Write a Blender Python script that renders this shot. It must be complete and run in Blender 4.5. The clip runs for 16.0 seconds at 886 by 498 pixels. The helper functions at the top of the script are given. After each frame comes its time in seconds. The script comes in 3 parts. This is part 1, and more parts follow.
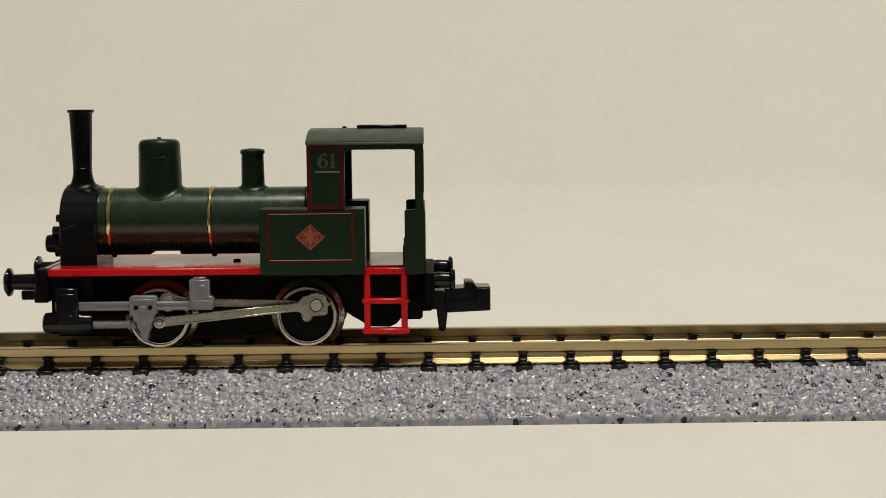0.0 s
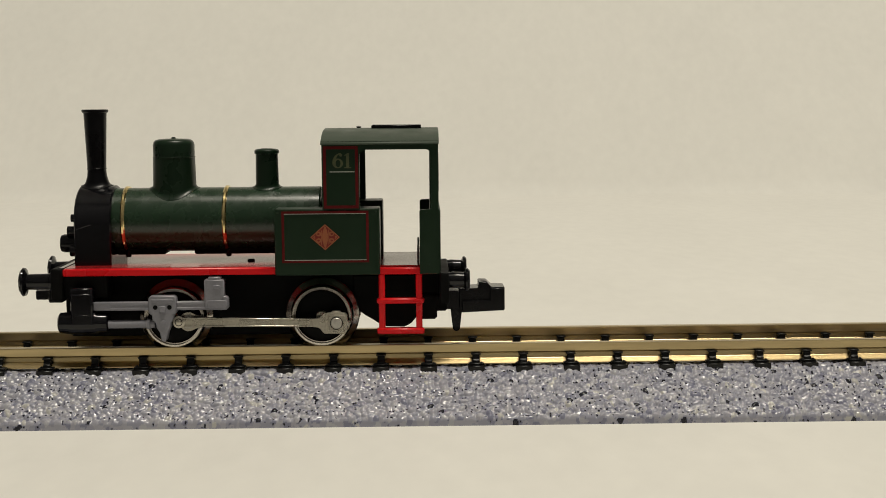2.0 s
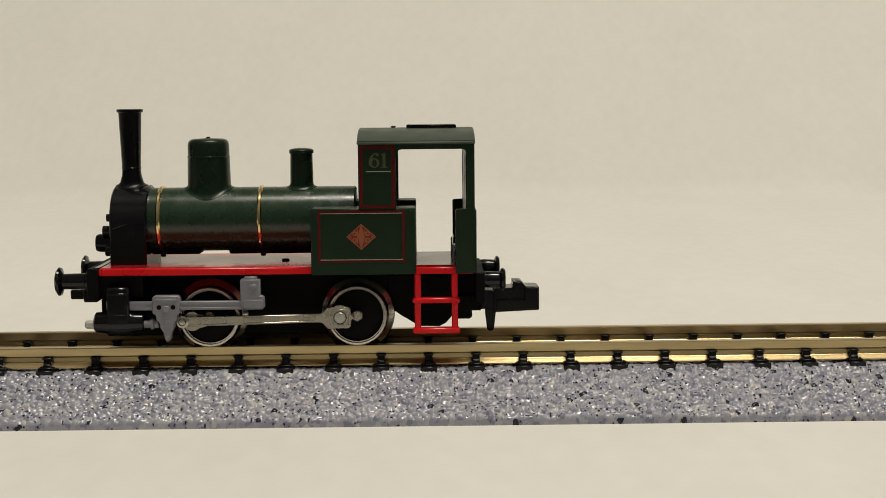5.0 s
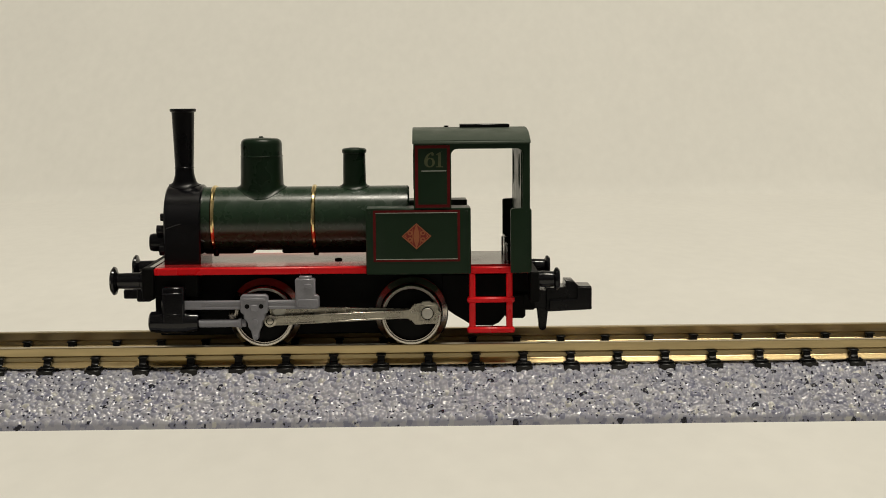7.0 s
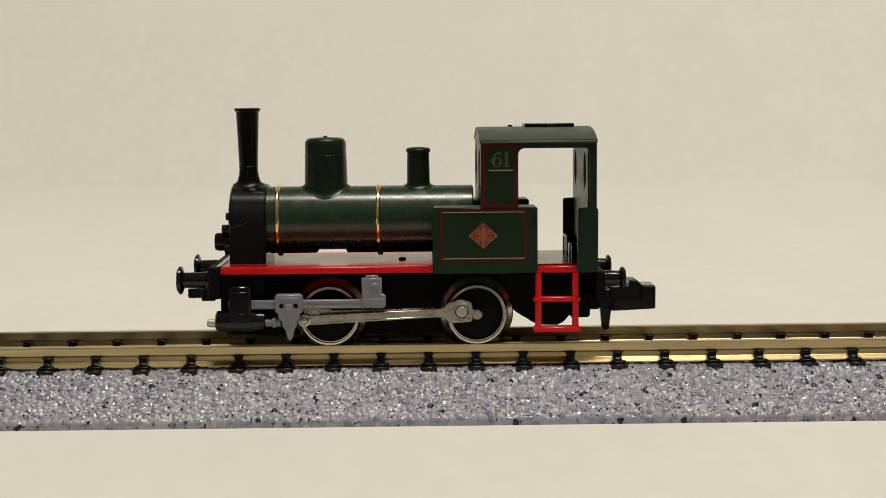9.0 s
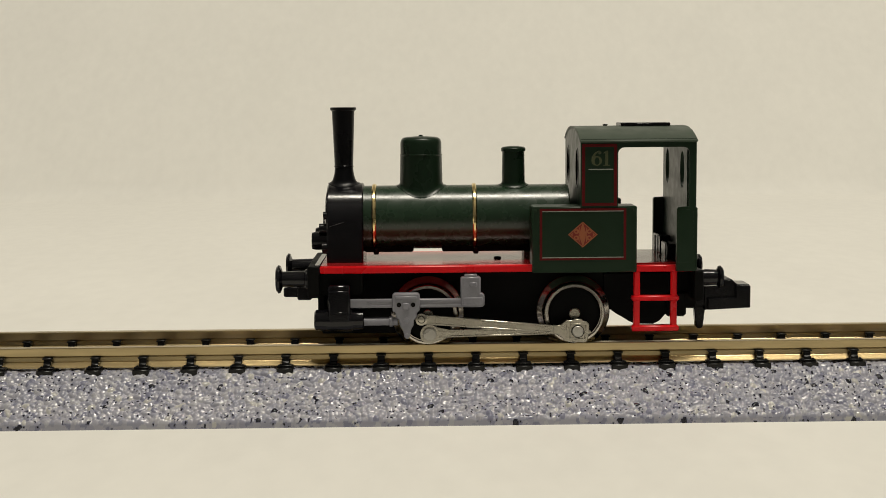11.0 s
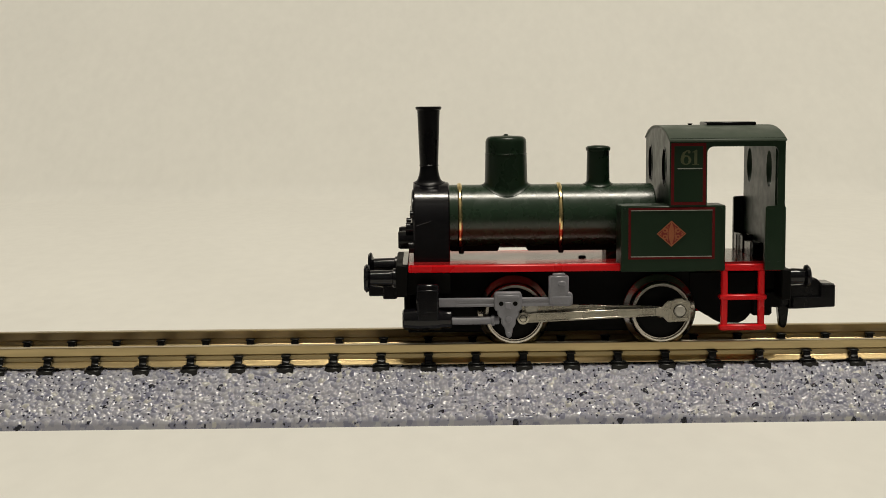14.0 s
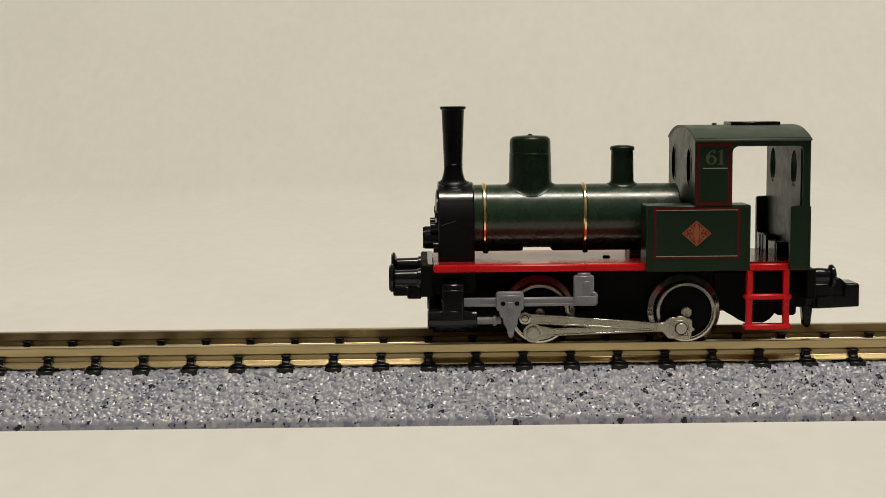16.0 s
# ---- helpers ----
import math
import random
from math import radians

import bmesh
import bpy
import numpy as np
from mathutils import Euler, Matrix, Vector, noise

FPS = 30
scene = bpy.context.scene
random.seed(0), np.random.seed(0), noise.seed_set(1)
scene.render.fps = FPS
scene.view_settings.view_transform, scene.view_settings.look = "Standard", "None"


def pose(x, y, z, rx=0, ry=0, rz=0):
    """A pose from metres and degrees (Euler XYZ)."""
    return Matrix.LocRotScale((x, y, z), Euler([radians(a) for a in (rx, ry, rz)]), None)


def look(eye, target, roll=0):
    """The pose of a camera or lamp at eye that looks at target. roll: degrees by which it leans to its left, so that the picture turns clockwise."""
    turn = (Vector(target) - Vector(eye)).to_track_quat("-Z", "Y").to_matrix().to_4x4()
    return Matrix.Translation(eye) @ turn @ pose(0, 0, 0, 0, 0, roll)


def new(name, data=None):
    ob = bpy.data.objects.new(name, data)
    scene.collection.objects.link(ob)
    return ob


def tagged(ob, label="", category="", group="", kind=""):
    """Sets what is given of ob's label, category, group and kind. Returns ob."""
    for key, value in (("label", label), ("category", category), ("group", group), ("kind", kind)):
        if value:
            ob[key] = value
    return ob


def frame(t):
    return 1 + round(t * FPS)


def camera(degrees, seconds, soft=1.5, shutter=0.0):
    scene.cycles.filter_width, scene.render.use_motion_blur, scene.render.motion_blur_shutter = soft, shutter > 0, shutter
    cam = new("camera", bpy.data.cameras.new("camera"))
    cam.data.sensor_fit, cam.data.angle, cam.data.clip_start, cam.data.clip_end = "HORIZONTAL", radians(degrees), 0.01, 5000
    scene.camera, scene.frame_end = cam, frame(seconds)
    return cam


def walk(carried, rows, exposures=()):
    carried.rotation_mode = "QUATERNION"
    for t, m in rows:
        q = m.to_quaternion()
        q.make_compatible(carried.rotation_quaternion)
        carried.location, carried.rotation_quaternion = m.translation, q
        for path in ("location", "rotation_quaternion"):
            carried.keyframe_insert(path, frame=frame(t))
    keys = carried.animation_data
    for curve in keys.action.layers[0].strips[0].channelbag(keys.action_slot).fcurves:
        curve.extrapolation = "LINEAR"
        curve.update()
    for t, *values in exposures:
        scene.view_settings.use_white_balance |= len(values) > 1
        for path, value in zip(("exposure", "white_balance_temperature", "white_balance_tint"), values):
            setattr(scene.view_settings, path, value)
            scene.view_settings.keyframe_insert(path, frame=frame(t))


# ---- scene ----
# ---- camera: it stands still before the track ----
MM = 0.001
RAIL = 7.0  # height of the rail's top above the paper, in millimetres

EYE = Vector((0.0, -147.36, 25.15 + RAIL)) * MM
YAW, TILT = 0.0142, 0.1070
AHEAD = Vector((math.sin(YAW) * math.cos(TILT), math.cos(YAW) * math.cos(TILT), -math.sin(TILT)))
cam = camera(35.44, 16.0, soft=0.9)
STAND = look(EYE, EYE + AHEAD, -0.50)
walk(cam, [(0.0, STAND), (16.0, STAND)], [(0.0, 0.0), (4.0, 0.0), (7.0, 0.03), (9.0, 0.075), (12.5, 0.065), (16.0, 0.0)])

# ---- light: one ceiling lamp; unseen pale and dim room surfaces shape its bounce ----
LAMP_AT = Vector((0.20, -0.20, 1.55))
lamp_data = bpy.data.lights.new("ceiling_lamp_light", "AREA")
lamp_data.shape, lamp_data.size, lamp_data.size_y, lamp_data.energy = "RECTANGLE", 0.62, 0.20, 18.4
lamp_data.color = (1.0, 0.932, 0.797)
lamp_light = new("ceiling_lamp_light", lamp_data)
lamp_light.matrix_world = look(LAMP_AT, LAMP_AT - Vector((0, 0, 1)))

world = bpy.data.worlds.new("room_air")
world.use_nodes = True
world.node_tree.nodes["Background"].inputs[0].default_value = (0.9, 0.85, 0.75, 1)
world.node_tree.nodes["Background"].inputs[1].default_value = 0.02
scene.world = world


# ---- materials ----
def material(name, color, rough=0.5, metal=0.0, vary=0.15, size=1.0, bump=0.1, spec=0.5, coat=0.0, grime=0.0, stretch=(1, 1, 1)):
    """A surface with grain of about size millimetres, broader mottling, and relief."""
    m = bpy.data.materials.new(name)
    m.use_nodes = True
    nodes, links = m.node_tree.nodes, m.node_tree.links
    b = nodes["Principled BSDF"]
    b.inputs["Metallic"].default_value = metal
    b.inputs["Specular IOR Level"].default_value = spec
    b.inputs["Coat Weight"].default_value = coat
    b.inputs["Coat Roughness"].default_value = 0.15
    tc = nodes.new("ShaderNodeTexCoord")
    mp = nodes.new("ShaderNodeMapping")
    mp.inputs["Scale"].default_value = stretch
    links.new(tc.outputs["Object"], mp.inputs["Vector"])
    fine, broad = nodes.new("ShaderNodeTexNoise"), nodes.new("ShaderNodeTexNoise")
    for n, scale, detail in ((fine, 1000.0 / size, 4), (broad, 120.0 / size, 3)):
        n.inputs["Scale"].default_value, n.inputs["Detail"].default_value = scale, detail
        links.new(mp.outputs[0], n.inputs["Vector"])
    both = nodes.new("ShaderNodeMath")
    both.operation = "ADD"
    links.new(fine.outputs[0], both.inputs[0])
    links.new(broad.outputs[0], both.inputs[1])
    ramp = nodes.new("ShaderNodeMapRange")
    ramp.inputs["From Min"].default_value, ramp.inputs["From Max"].default_value = 0.6, 1.4
    ramp.inputs["To Min"].default_value, ramp.inputs["To Max"].default_value = 1 - vary, 1 + vary
    links.new(both.outputs[0], ramp.inputs["Value"])
    mix = nodes.new("ShaderNodeVectorMath")
    mix.operation = "SCALE"
    mix.inputs[0].default_value = color
    links.new(ramp.outputs[0], mix.inputs["Scale"])
    links.new(mix.outputs[0], b.inputs["Base Color"])
    rr = nodes.new("ShaderNodeMapRange")
    rr.inputs["From Min"].default_value, rr.inputs["From Max"].default_value = 0.3, 0.7
    rr.inputs["To Min"].default_value, rr.inputs["To Max"].default_value = max(0.03, rough * 0.8), min(1, rough * 1.2)
    links.new(broad.outputs[0], rr.inputs["Value"])
    links.new(rr.outputs[0], b.inputs["Roughness"])
    bp = nodes.new("ShaderNodeBump")
    bp.inputs["Strength"].default_value, bp.inputs["Distance"].default_value = bump, 0.02 * MM * size
    links.new(fine.outputs[0], bp.inputs["Height"])
    links.new(bp.outputs[0], b.inputs["Normal"])
    return m


PAPER = material("white_paper", (0.80, 0.79, 0.74), 0.85, vary=0.035, size=3.0, bump=0.15, spec=0.2, stretch=(1, 0.45, 0.8))
PALE = material("white_plaster", (0.74, 0.72, 0.68), 0.9, vary=0.04, size=20)
WALL = material("plaster", (0.19, 0.19, 0.195), 0.9, vary=0.04, size=20)
TABLE = material("laminate", (0.05, 0.046, 0.044), 0.5, vary=0.1, size=20, stretch=(0.2, 1, 1))
GREEN = material("green_plastic", (0.0105, 0.027, 0.0125), 0.36, vary=0.07, size=0.13, bump=0.25, spec=0.3)
BOILER_GREEN = material("satin_green_plastic", (0.0135, 0.036, 0.017), 0.27, vary=0.08, size=0.16, bump=0.8, spec=0.6)
ROOF = material("roof_green", (0.060, 0.079, 0.058), 0.45, vary=0.1, size=0.25, bump=0.4, spec=0.25)
BLACK = material("black_plastic", (0.006, 0.006, 0.007), 0.2, vary=0.2, size=0.3, bump=0.35, spec=0.25)
DOME_GREEN = material("gloss_green_plastic", (0.008, 0.021, 0.010), 0.31, vary=0.08, size=0.2, bump=0.3, spec=0.3)
CHIMNEY_BLACK = material("semi_gloss_black_plastic", (0.003, 0.003, 0.004), 0.3, vary=0.2, size=0.4, bump=0.3, spec=0.22)
SMOKEBOX_BLACK = material("satin_black_plastic", (0.004, 0.004, 0.0055), 0.17, vary=0.25, size=0.3, bump=0.6, spec=0.5)
GLOSSBLACK = material("gloss_black_plastic", (0.005, 0.005, 0.0065), 0.12, vary=0.2, size=0.5, bump=0.2, spec=0.38)
CHASSIS = material("matt_black_chassis", (0.0045, 0.0045, 0.0045), 0.6, vary=0.2, size=0.4, spec=0.08)
RED_DECK = material("gloss_red_deck", (0.30, 0.012, 0.013), 0.2, vary=0.1, size=0.8, bump=0.05, spec=0.6)
RED = material("red_plastic", (0.74, 0.006, 0.011), 0.3, vary=0.08, size=0.5, bump=0.1, spec=0.4)
LINE_RED = material("red_lining", (0.105, 0.005, 0.006), 0.5, vary=0.3, size=0.15, spec=0.2)
SCRATCH = material("pale_scratch", (0.13, 0.13, 0.125), 0.5, vary=0.3, size=0.1)
# for the printed number line and the highlight painted on the tank lining
LINE_AND_GLINT = material("pale_line_and_glint", (0.36, 0.37, 0.33), 0.5, vary=0.25, size=0.15)
ORANGE = material("orange_print", (0.34, 0.10, 0.037), 0.5, vary=0.2, size=0.12)
EMBLEM_RED = material("emblem_red", (0.19, 0.017, 0.011), 0.5, vary=0.2, size=0.12)
GOLD = material("dull_gold_print", (0.085, 0.095, 0.042), 0.5, vary=0.25, size=0.12)
BRASS = material("brass", (0.92, 0.72, 0.34), 0.19, metal=1.0, vary=0.15, size=0.3)
STEEL = material("nickel_tyre", (0.66, 0.62, 0.55), 0.2, metal=1.0, vary=0.1, size=0.2)
TREAD = material("darker_tread_metal", (0.50, 0.46, 0.41), 0.16, metal=1.0, vary=0.2, size=0.3)
ROD = material("cast_metal_rod", (0.46, 0.43, 0.36), 0.27, metal=0.85, vary=0.18, size=0.25, bump=0.3)
BOLT = material("bright_pin", (0.52, 0.50, 0.45), 0.3, metal=0.4, vary=0.15, size=0.2, bump=0.4)
GREY = material("grey_plastic", (0.25, 0.25, 0.28), 0.35, vary=0.12, size=0.25, bump=0.3)
RAILMETAL = material("nickel_silver_rail", (0.50, 0.395, 0.215), 0.31, metal=1.0, vary=0.3, size=0.8, bump=0.35, stretch=(0.08, 1, 1))
TIE = material("black_sleeper_plastic", (0.005, 0.005, 0.005), 0.3, vary=0.3, size=0.3, bump=0.8, spec=0.3)

# grey speckled ballast: each moulded grain has a tone of its own
BALLAST = bpy.data.materials.new("moulded_ballast")
BALLAST.use_nodes = True
_n, _l = BALLAST.node_tree.nodes, BALLAST.node_tree.links
_a = _n.new("ShaderNodeAttribute")
_a.attribute_name = "grain"
_r = _n.new("ShaderNodeValToRGB")
_r.color_ramp.interpolation = "CONSTANT"
_e = _r.color_ramp.elements
_e[0].position, _e[0].color = 0.0, (0.012, 0.013, 0.022, 1)
_e[1].position, _e[1].color = 0.03, (0.20, 0.205, 0.275, 1)
for _p, _c in ((0.14, (0.285, 0.29, 0.35, 1)), (0.45, (0.34, 0.34, 0.39, 1)), (0.8, (0.39, 0.39, 0.425, 1)), (0.96, (0.47, 0.46, 0.44, 1))):
    _x = _e.new(_p)
    _x.color = _c
_l.new(_a.outputs["Fac"], _r.inputs[0])
_l.new(_r.outputs[0], _n["Principled BSDF"].inputs["Base Color"])
_n["Principled BSDF"].inputs["Roughness"].default_value = 0.17
_n["Principled BSDF"].inputs["Specular IOR Level"].default_value = 0.8
_g = _n.new("ShaderNodeTexNoise")
_g.inputs["Scale"].default_value = 6000
_b = _n.new("ShaderNodeBump")
_b.inputs["Strength"].default_value, _b.inputs["Distance"].default_value = 0.12, 0.03 * MM
_l.new(_g.outputs[0], _b.inputs["Height"])
_l.new(_b.outputs[0], _n["Principled BSDF"].inputs["Normal"])


# ---- mesh helpers; all sizes in millimetres ----
def bevelled(bm, width, segments=1, angle=0.6):
    if width > 0:
        bmesh.ops.recalc_face_normals(bm, faces=bm.faces)
        edges = [e for e in bm.edges if len(e.link_faces) == 2 and e.calc_face_angle(0) > angle]
        bmesh.ops.bevel(bm, geom=edges, offset=width, segments=segments, affect="EDGES", profile=0.6, clamp_overlap=True)
    return bm


def box(x0, x1, y0, y1, z0, z1, bevel=0.08):
    bm = bmesh.new()
    m = Matrix.Translation(((x0 + x1) / 2, (y0 + y1) / 2, (z0 + z1) / 2)) @ Matrix.Diagonal((x1 - x0, y1 - y0, z1 - z0, 1))
    bmesh.ops.create_cube(bm, size=1.0, matrix=m)
    return bevelled(bm, bevel)


def prism(points, axis, lo, hi, bevel=0.08, angle=0.6):
    """A closed outline pushed along an axis. axis 'y': points are (x, z); 'x': (y, z); 'z': (x, y)."""
    bm = bmesh.new()
    put = {"y": lambda a, b, c: (a, c, b), "x": lambda a, b, c: (c, a, b), "z": lambda a, b, c: (a, b, c)}[axis]
    rows = [[bm.verts.new(put(a, b, c)) for a, b in points] for c in (lo, hi)]
    n = len(points)
    bm.faces.new(rows[0])
    bm.faces.new(rows[1][::-1])
    for i in range(n):
        bm.faces.new((rows[0][i], rows[1][i], rows[1][(i + 1) % n], rows[0][(i + 1) % n]))
    bmesh.ops.recalc_face_normals(bm, faces=bm.faces)
    return bevelled(bm, bevel, angle=angle)


def lathe(profile, at, axis="z", seg=40):
    """A turned form: (radius, height) pairs round an axis through at."""
    bm = bmesh.new()
    put = {"z": lambda u, v, h: (u, v, h), "x": lambda u, v, h: (h, u, v), "y": lambda u, v, h: (u, h, v)}[axis]
    rings = []
    for r, h in profile:
        if r < 1e-6:
            rings.append([bm.verts.new(Vector(at) + Vector(put(0, 0, h)))])
        else:
            rings.append([bm.verts.new(Vector(at) + Vector(put(r * math.cos(2 * math.pi * i / seg), r * math.sin(2 * math.pi * i / seg), h))) for i in range(seg)])
    for a, b in zip(rings, rings[1:]):
        for i in range(seg):
            j = (i + 1) % seg
            quad = [a[i % len(a)], a[j % len(a)], b[j % len(b)], b[i % len(b)]]
            quad = list(dict.fromkeys(quad))
            if len(quad) > 2:
                bm.faces.new(quad)
    for ring in (rings[0], rings[-1]):
        if len(ring) > 1 and profile[0] != profile[-1]:
            bm.faces.new(ring)
    bmesh.ops.remove_doubles(bm, verts=bm.verts, dist=1e-5)
    bmesh.ops.recalc_face_normals(bm, faces=bm.faces)
    return bm


def wall_with_holes(outline, holes, axis, lo, hi):
    """A flat wall with openings cut through it; axis as in prism."""
    bm = bmesh.new()
    put = {"y": lambda a, b, c: (a, c, b), "x": lambda a, b, c: (c, a, b)}[axis]
    edges = []
    for loop in [outline] + holes:
        vs = [bm.verts.new(put(a, b, lo)) for a, b in loop]
        edges += [bm.edges.new((vs[i], vs[(i + 1) % len(vs)])) for i in range(len(vs))]
    faces = [g for g in bmesh.ops.triangle_fill(bm, edges=edges, use_beauty=True)["geom"] if isinstance(g, bmesh.types.BMFace)]
    out = bmesh.ops.extrude_face_region(bm, geom=faces)
    step = Vector(put(0, 0, hi)) - Vector(put(0, 0, lo))
    bmesh.ops.translate(bm, vec=step, verts=[v for v in out["geom"] if isinstance(v, bmesh.types.BMVert)])
    bmesh.ops.recalc_face_normals(bm, faces=bm.faces)
    return bm


def arc(cx, cz, r, a0, a1, n=10):
    return [(cx + r * math.cos(radians(a0 + (a1 - a0) * i / n)), cz + r * math.sin(radians(a0 + (a1 - a0) * i / n))) for i in range(n + 1)]


def oval(cx, cz, rx, rz, n=24):
    return [(cx + rx * math.cos(2 * math.pi * i / n), cz + rz * math.sin(2 * math.pi * i / n)) for i in range(n)]


def mesh_of(name, forms, mat):
    whole = bmesh.new()
    for f in forms if isinstance(forms, (list, tuple)) else [forms]:
        tmp = bpy.data.meshes.new("tmp")
        f.to_mesh(tmp)
        f.free()
        whole.from_mesh(tmp)
        bpy.data.meshes.remove(tmp)
    bmesh.ops.scale(whole, vec=(MM, MM, MM), verts=whole.verts)
    me = bpy.data.meshes.new(name)
    whole.to_mesh(me)
    whole.free()
    me.shade_smooth()
    me.set_sharp_from_angle(angle=radians(38))
    me.materials.append(mat)
    return me


def part(name, forms, mat, parent, label="", at=(0, 0, 0)):
    ob = new(name, mesh_of(name, forms, mat))
    ob.parent = parent
    ob.location = Vector(at) * MM
    return tagged(ob, label=label)


# ---- the place: unseen room and table toned to shape the light, paper ----
def slab(name, x0, x1, y0, y1, z0, z1, mat, label):
    bm = bmesh.new()
    m = Matrix.Translation(((x0 + x1) / 2, (y0 + y1) / 2, (z0 + z1) / 2)) @ Matrix.Diagonal((x1 - x0, y1 - y0, z1 - z0, 1))
    bmesh.ops.create_cube(bm, size=1.0, matrix=m)
    me = bpy.data.meshes.new(name)
    bm.to_mesh(me)
    bm.free()
    me.materials.append(mat)
    return tagged(new(name, me), label=label, kind="structure")


# unseen closed room: pale ceiling and back wall add bounce, dim walls darken reflections
slab("floor", -1.1, 1.1, -0.9, 1.2, -0.83, -0.75, TABLE, "unseen plain dark grey floor closing the added room")
slab("ceiling", -1.1, 1.1, -0.9, 1.2, 1.60, 1.68, PALE, "unseen plain white plaster ceiling added to bounce light")
slab("wall_north", -1.1, 1.1, 1.1, 1.2, -0.75, 1.6, PALE, "unseen plain white plaster wall added behind the paper to bounce light")
slab("wall_south", -1.1, 1.1, -0.9, -0.8, -0.75, 1.6, WALL, "unseen plain dim grey wall added facing the table to darken reflections")
slab("wall_east", 1.0, 1.1, -0.8, 1.1, -0.75, 1.6, WALL, "unseen plain dim grey wall added beside the table to darken reflections")
slab("wall_west", -1.1, -1.0, -0.8, 1.1, -0.75, 1.6, WALL, "unseen plain dim grey wall added beside the table to darken reflections")
# unseen table: its dark front keeps bounce off the engine's near side
slab("tabletop", -0.7, 0.7, -0.45, 0.7, -0.7495, -0.004, TABLE, "unseen dark grey table block under the white paper, added to darken reflections")


def paper_sheet():
    """One white sheet that lies on the table, bends up and goes on as the backdrop."""
    bend, crease, lean, tall = 0.018, 0.315, 46, 0.6
    tan = math.tan(radians(lean / 2)) * bend
    flat = crease - tan
    # front edge stops just out of view, leaving the dark table before it
    prof = [(-0.062 + i * (flat + 0.062) / 40, 0.0) for i in range(40)]
    prof += [(flat + bend * math.sin(radians(lean * i / 12)), bend - bend * math.cos(radians(lean * i / 12))) for i in range(13)]
    y1, z1 = prof[-1]
    prof += [(y1 + tall * math.cos(radians(lean)) * i / 24, z1 + tall * math.sin(radians(lean)) * i / 24) for i in range(1, 25)]
    n, top = 81, []
    for i in range(n):
        x = -0.62 + 1.24 * i / (n - 1)
        for k, (y, z) in enumerate(prof):
            w = noise.noise(Vector((x * 5, y * 6 + 3, z * 7))) * 0.0016
            up = max(0.0, min(1.0, (y - 0.05) / 0.15))
            top.append((x, y - w * up * (1 if z > 0.001 else 0), z + w * up * (0.25 if z < 0.001 else 0.0)))
    k = len(prof)
    faces = [(i * k + j, (i + 1) * k + j, (i + 1) * k + j + 1, i * k + j + 1) for i in range(n - 1) for j in range(k - 1)]
    me = bpy.data.meshes.new("paper_sheet")
    me.from_pydata(top, [], faces)
    me.shade_smooth()
    me.materials.append(PAPER)
    ob = new("paper_sheet", me)
    mod = ob.modifiers.new("thickness", "SOLIDIFY")
    mod.thickness, mod.offset = 0.0006, -1
    return tagged(ob, "seamless white paper sheet swept up behind the track", "paper backdrop", kind="structure")


paper_sheet()


def ceiling_lamp():
    top = new("ceiling_lamp")
    top.location = LAMP_AT + Vector((0, 0, 0.012))
    part("lamp_base", box(-330, 330, -120, 120, 2, 37.5, 6), PALE, top)
    tagged(top, "short white ceiling lamp batten over the table", "ceiling lamp")


ceiling_lamp()

# ---- the track ----
PITCH, FIRST = 4.913, -38.887
LEFT, RIGHT = -124.0, 124.0


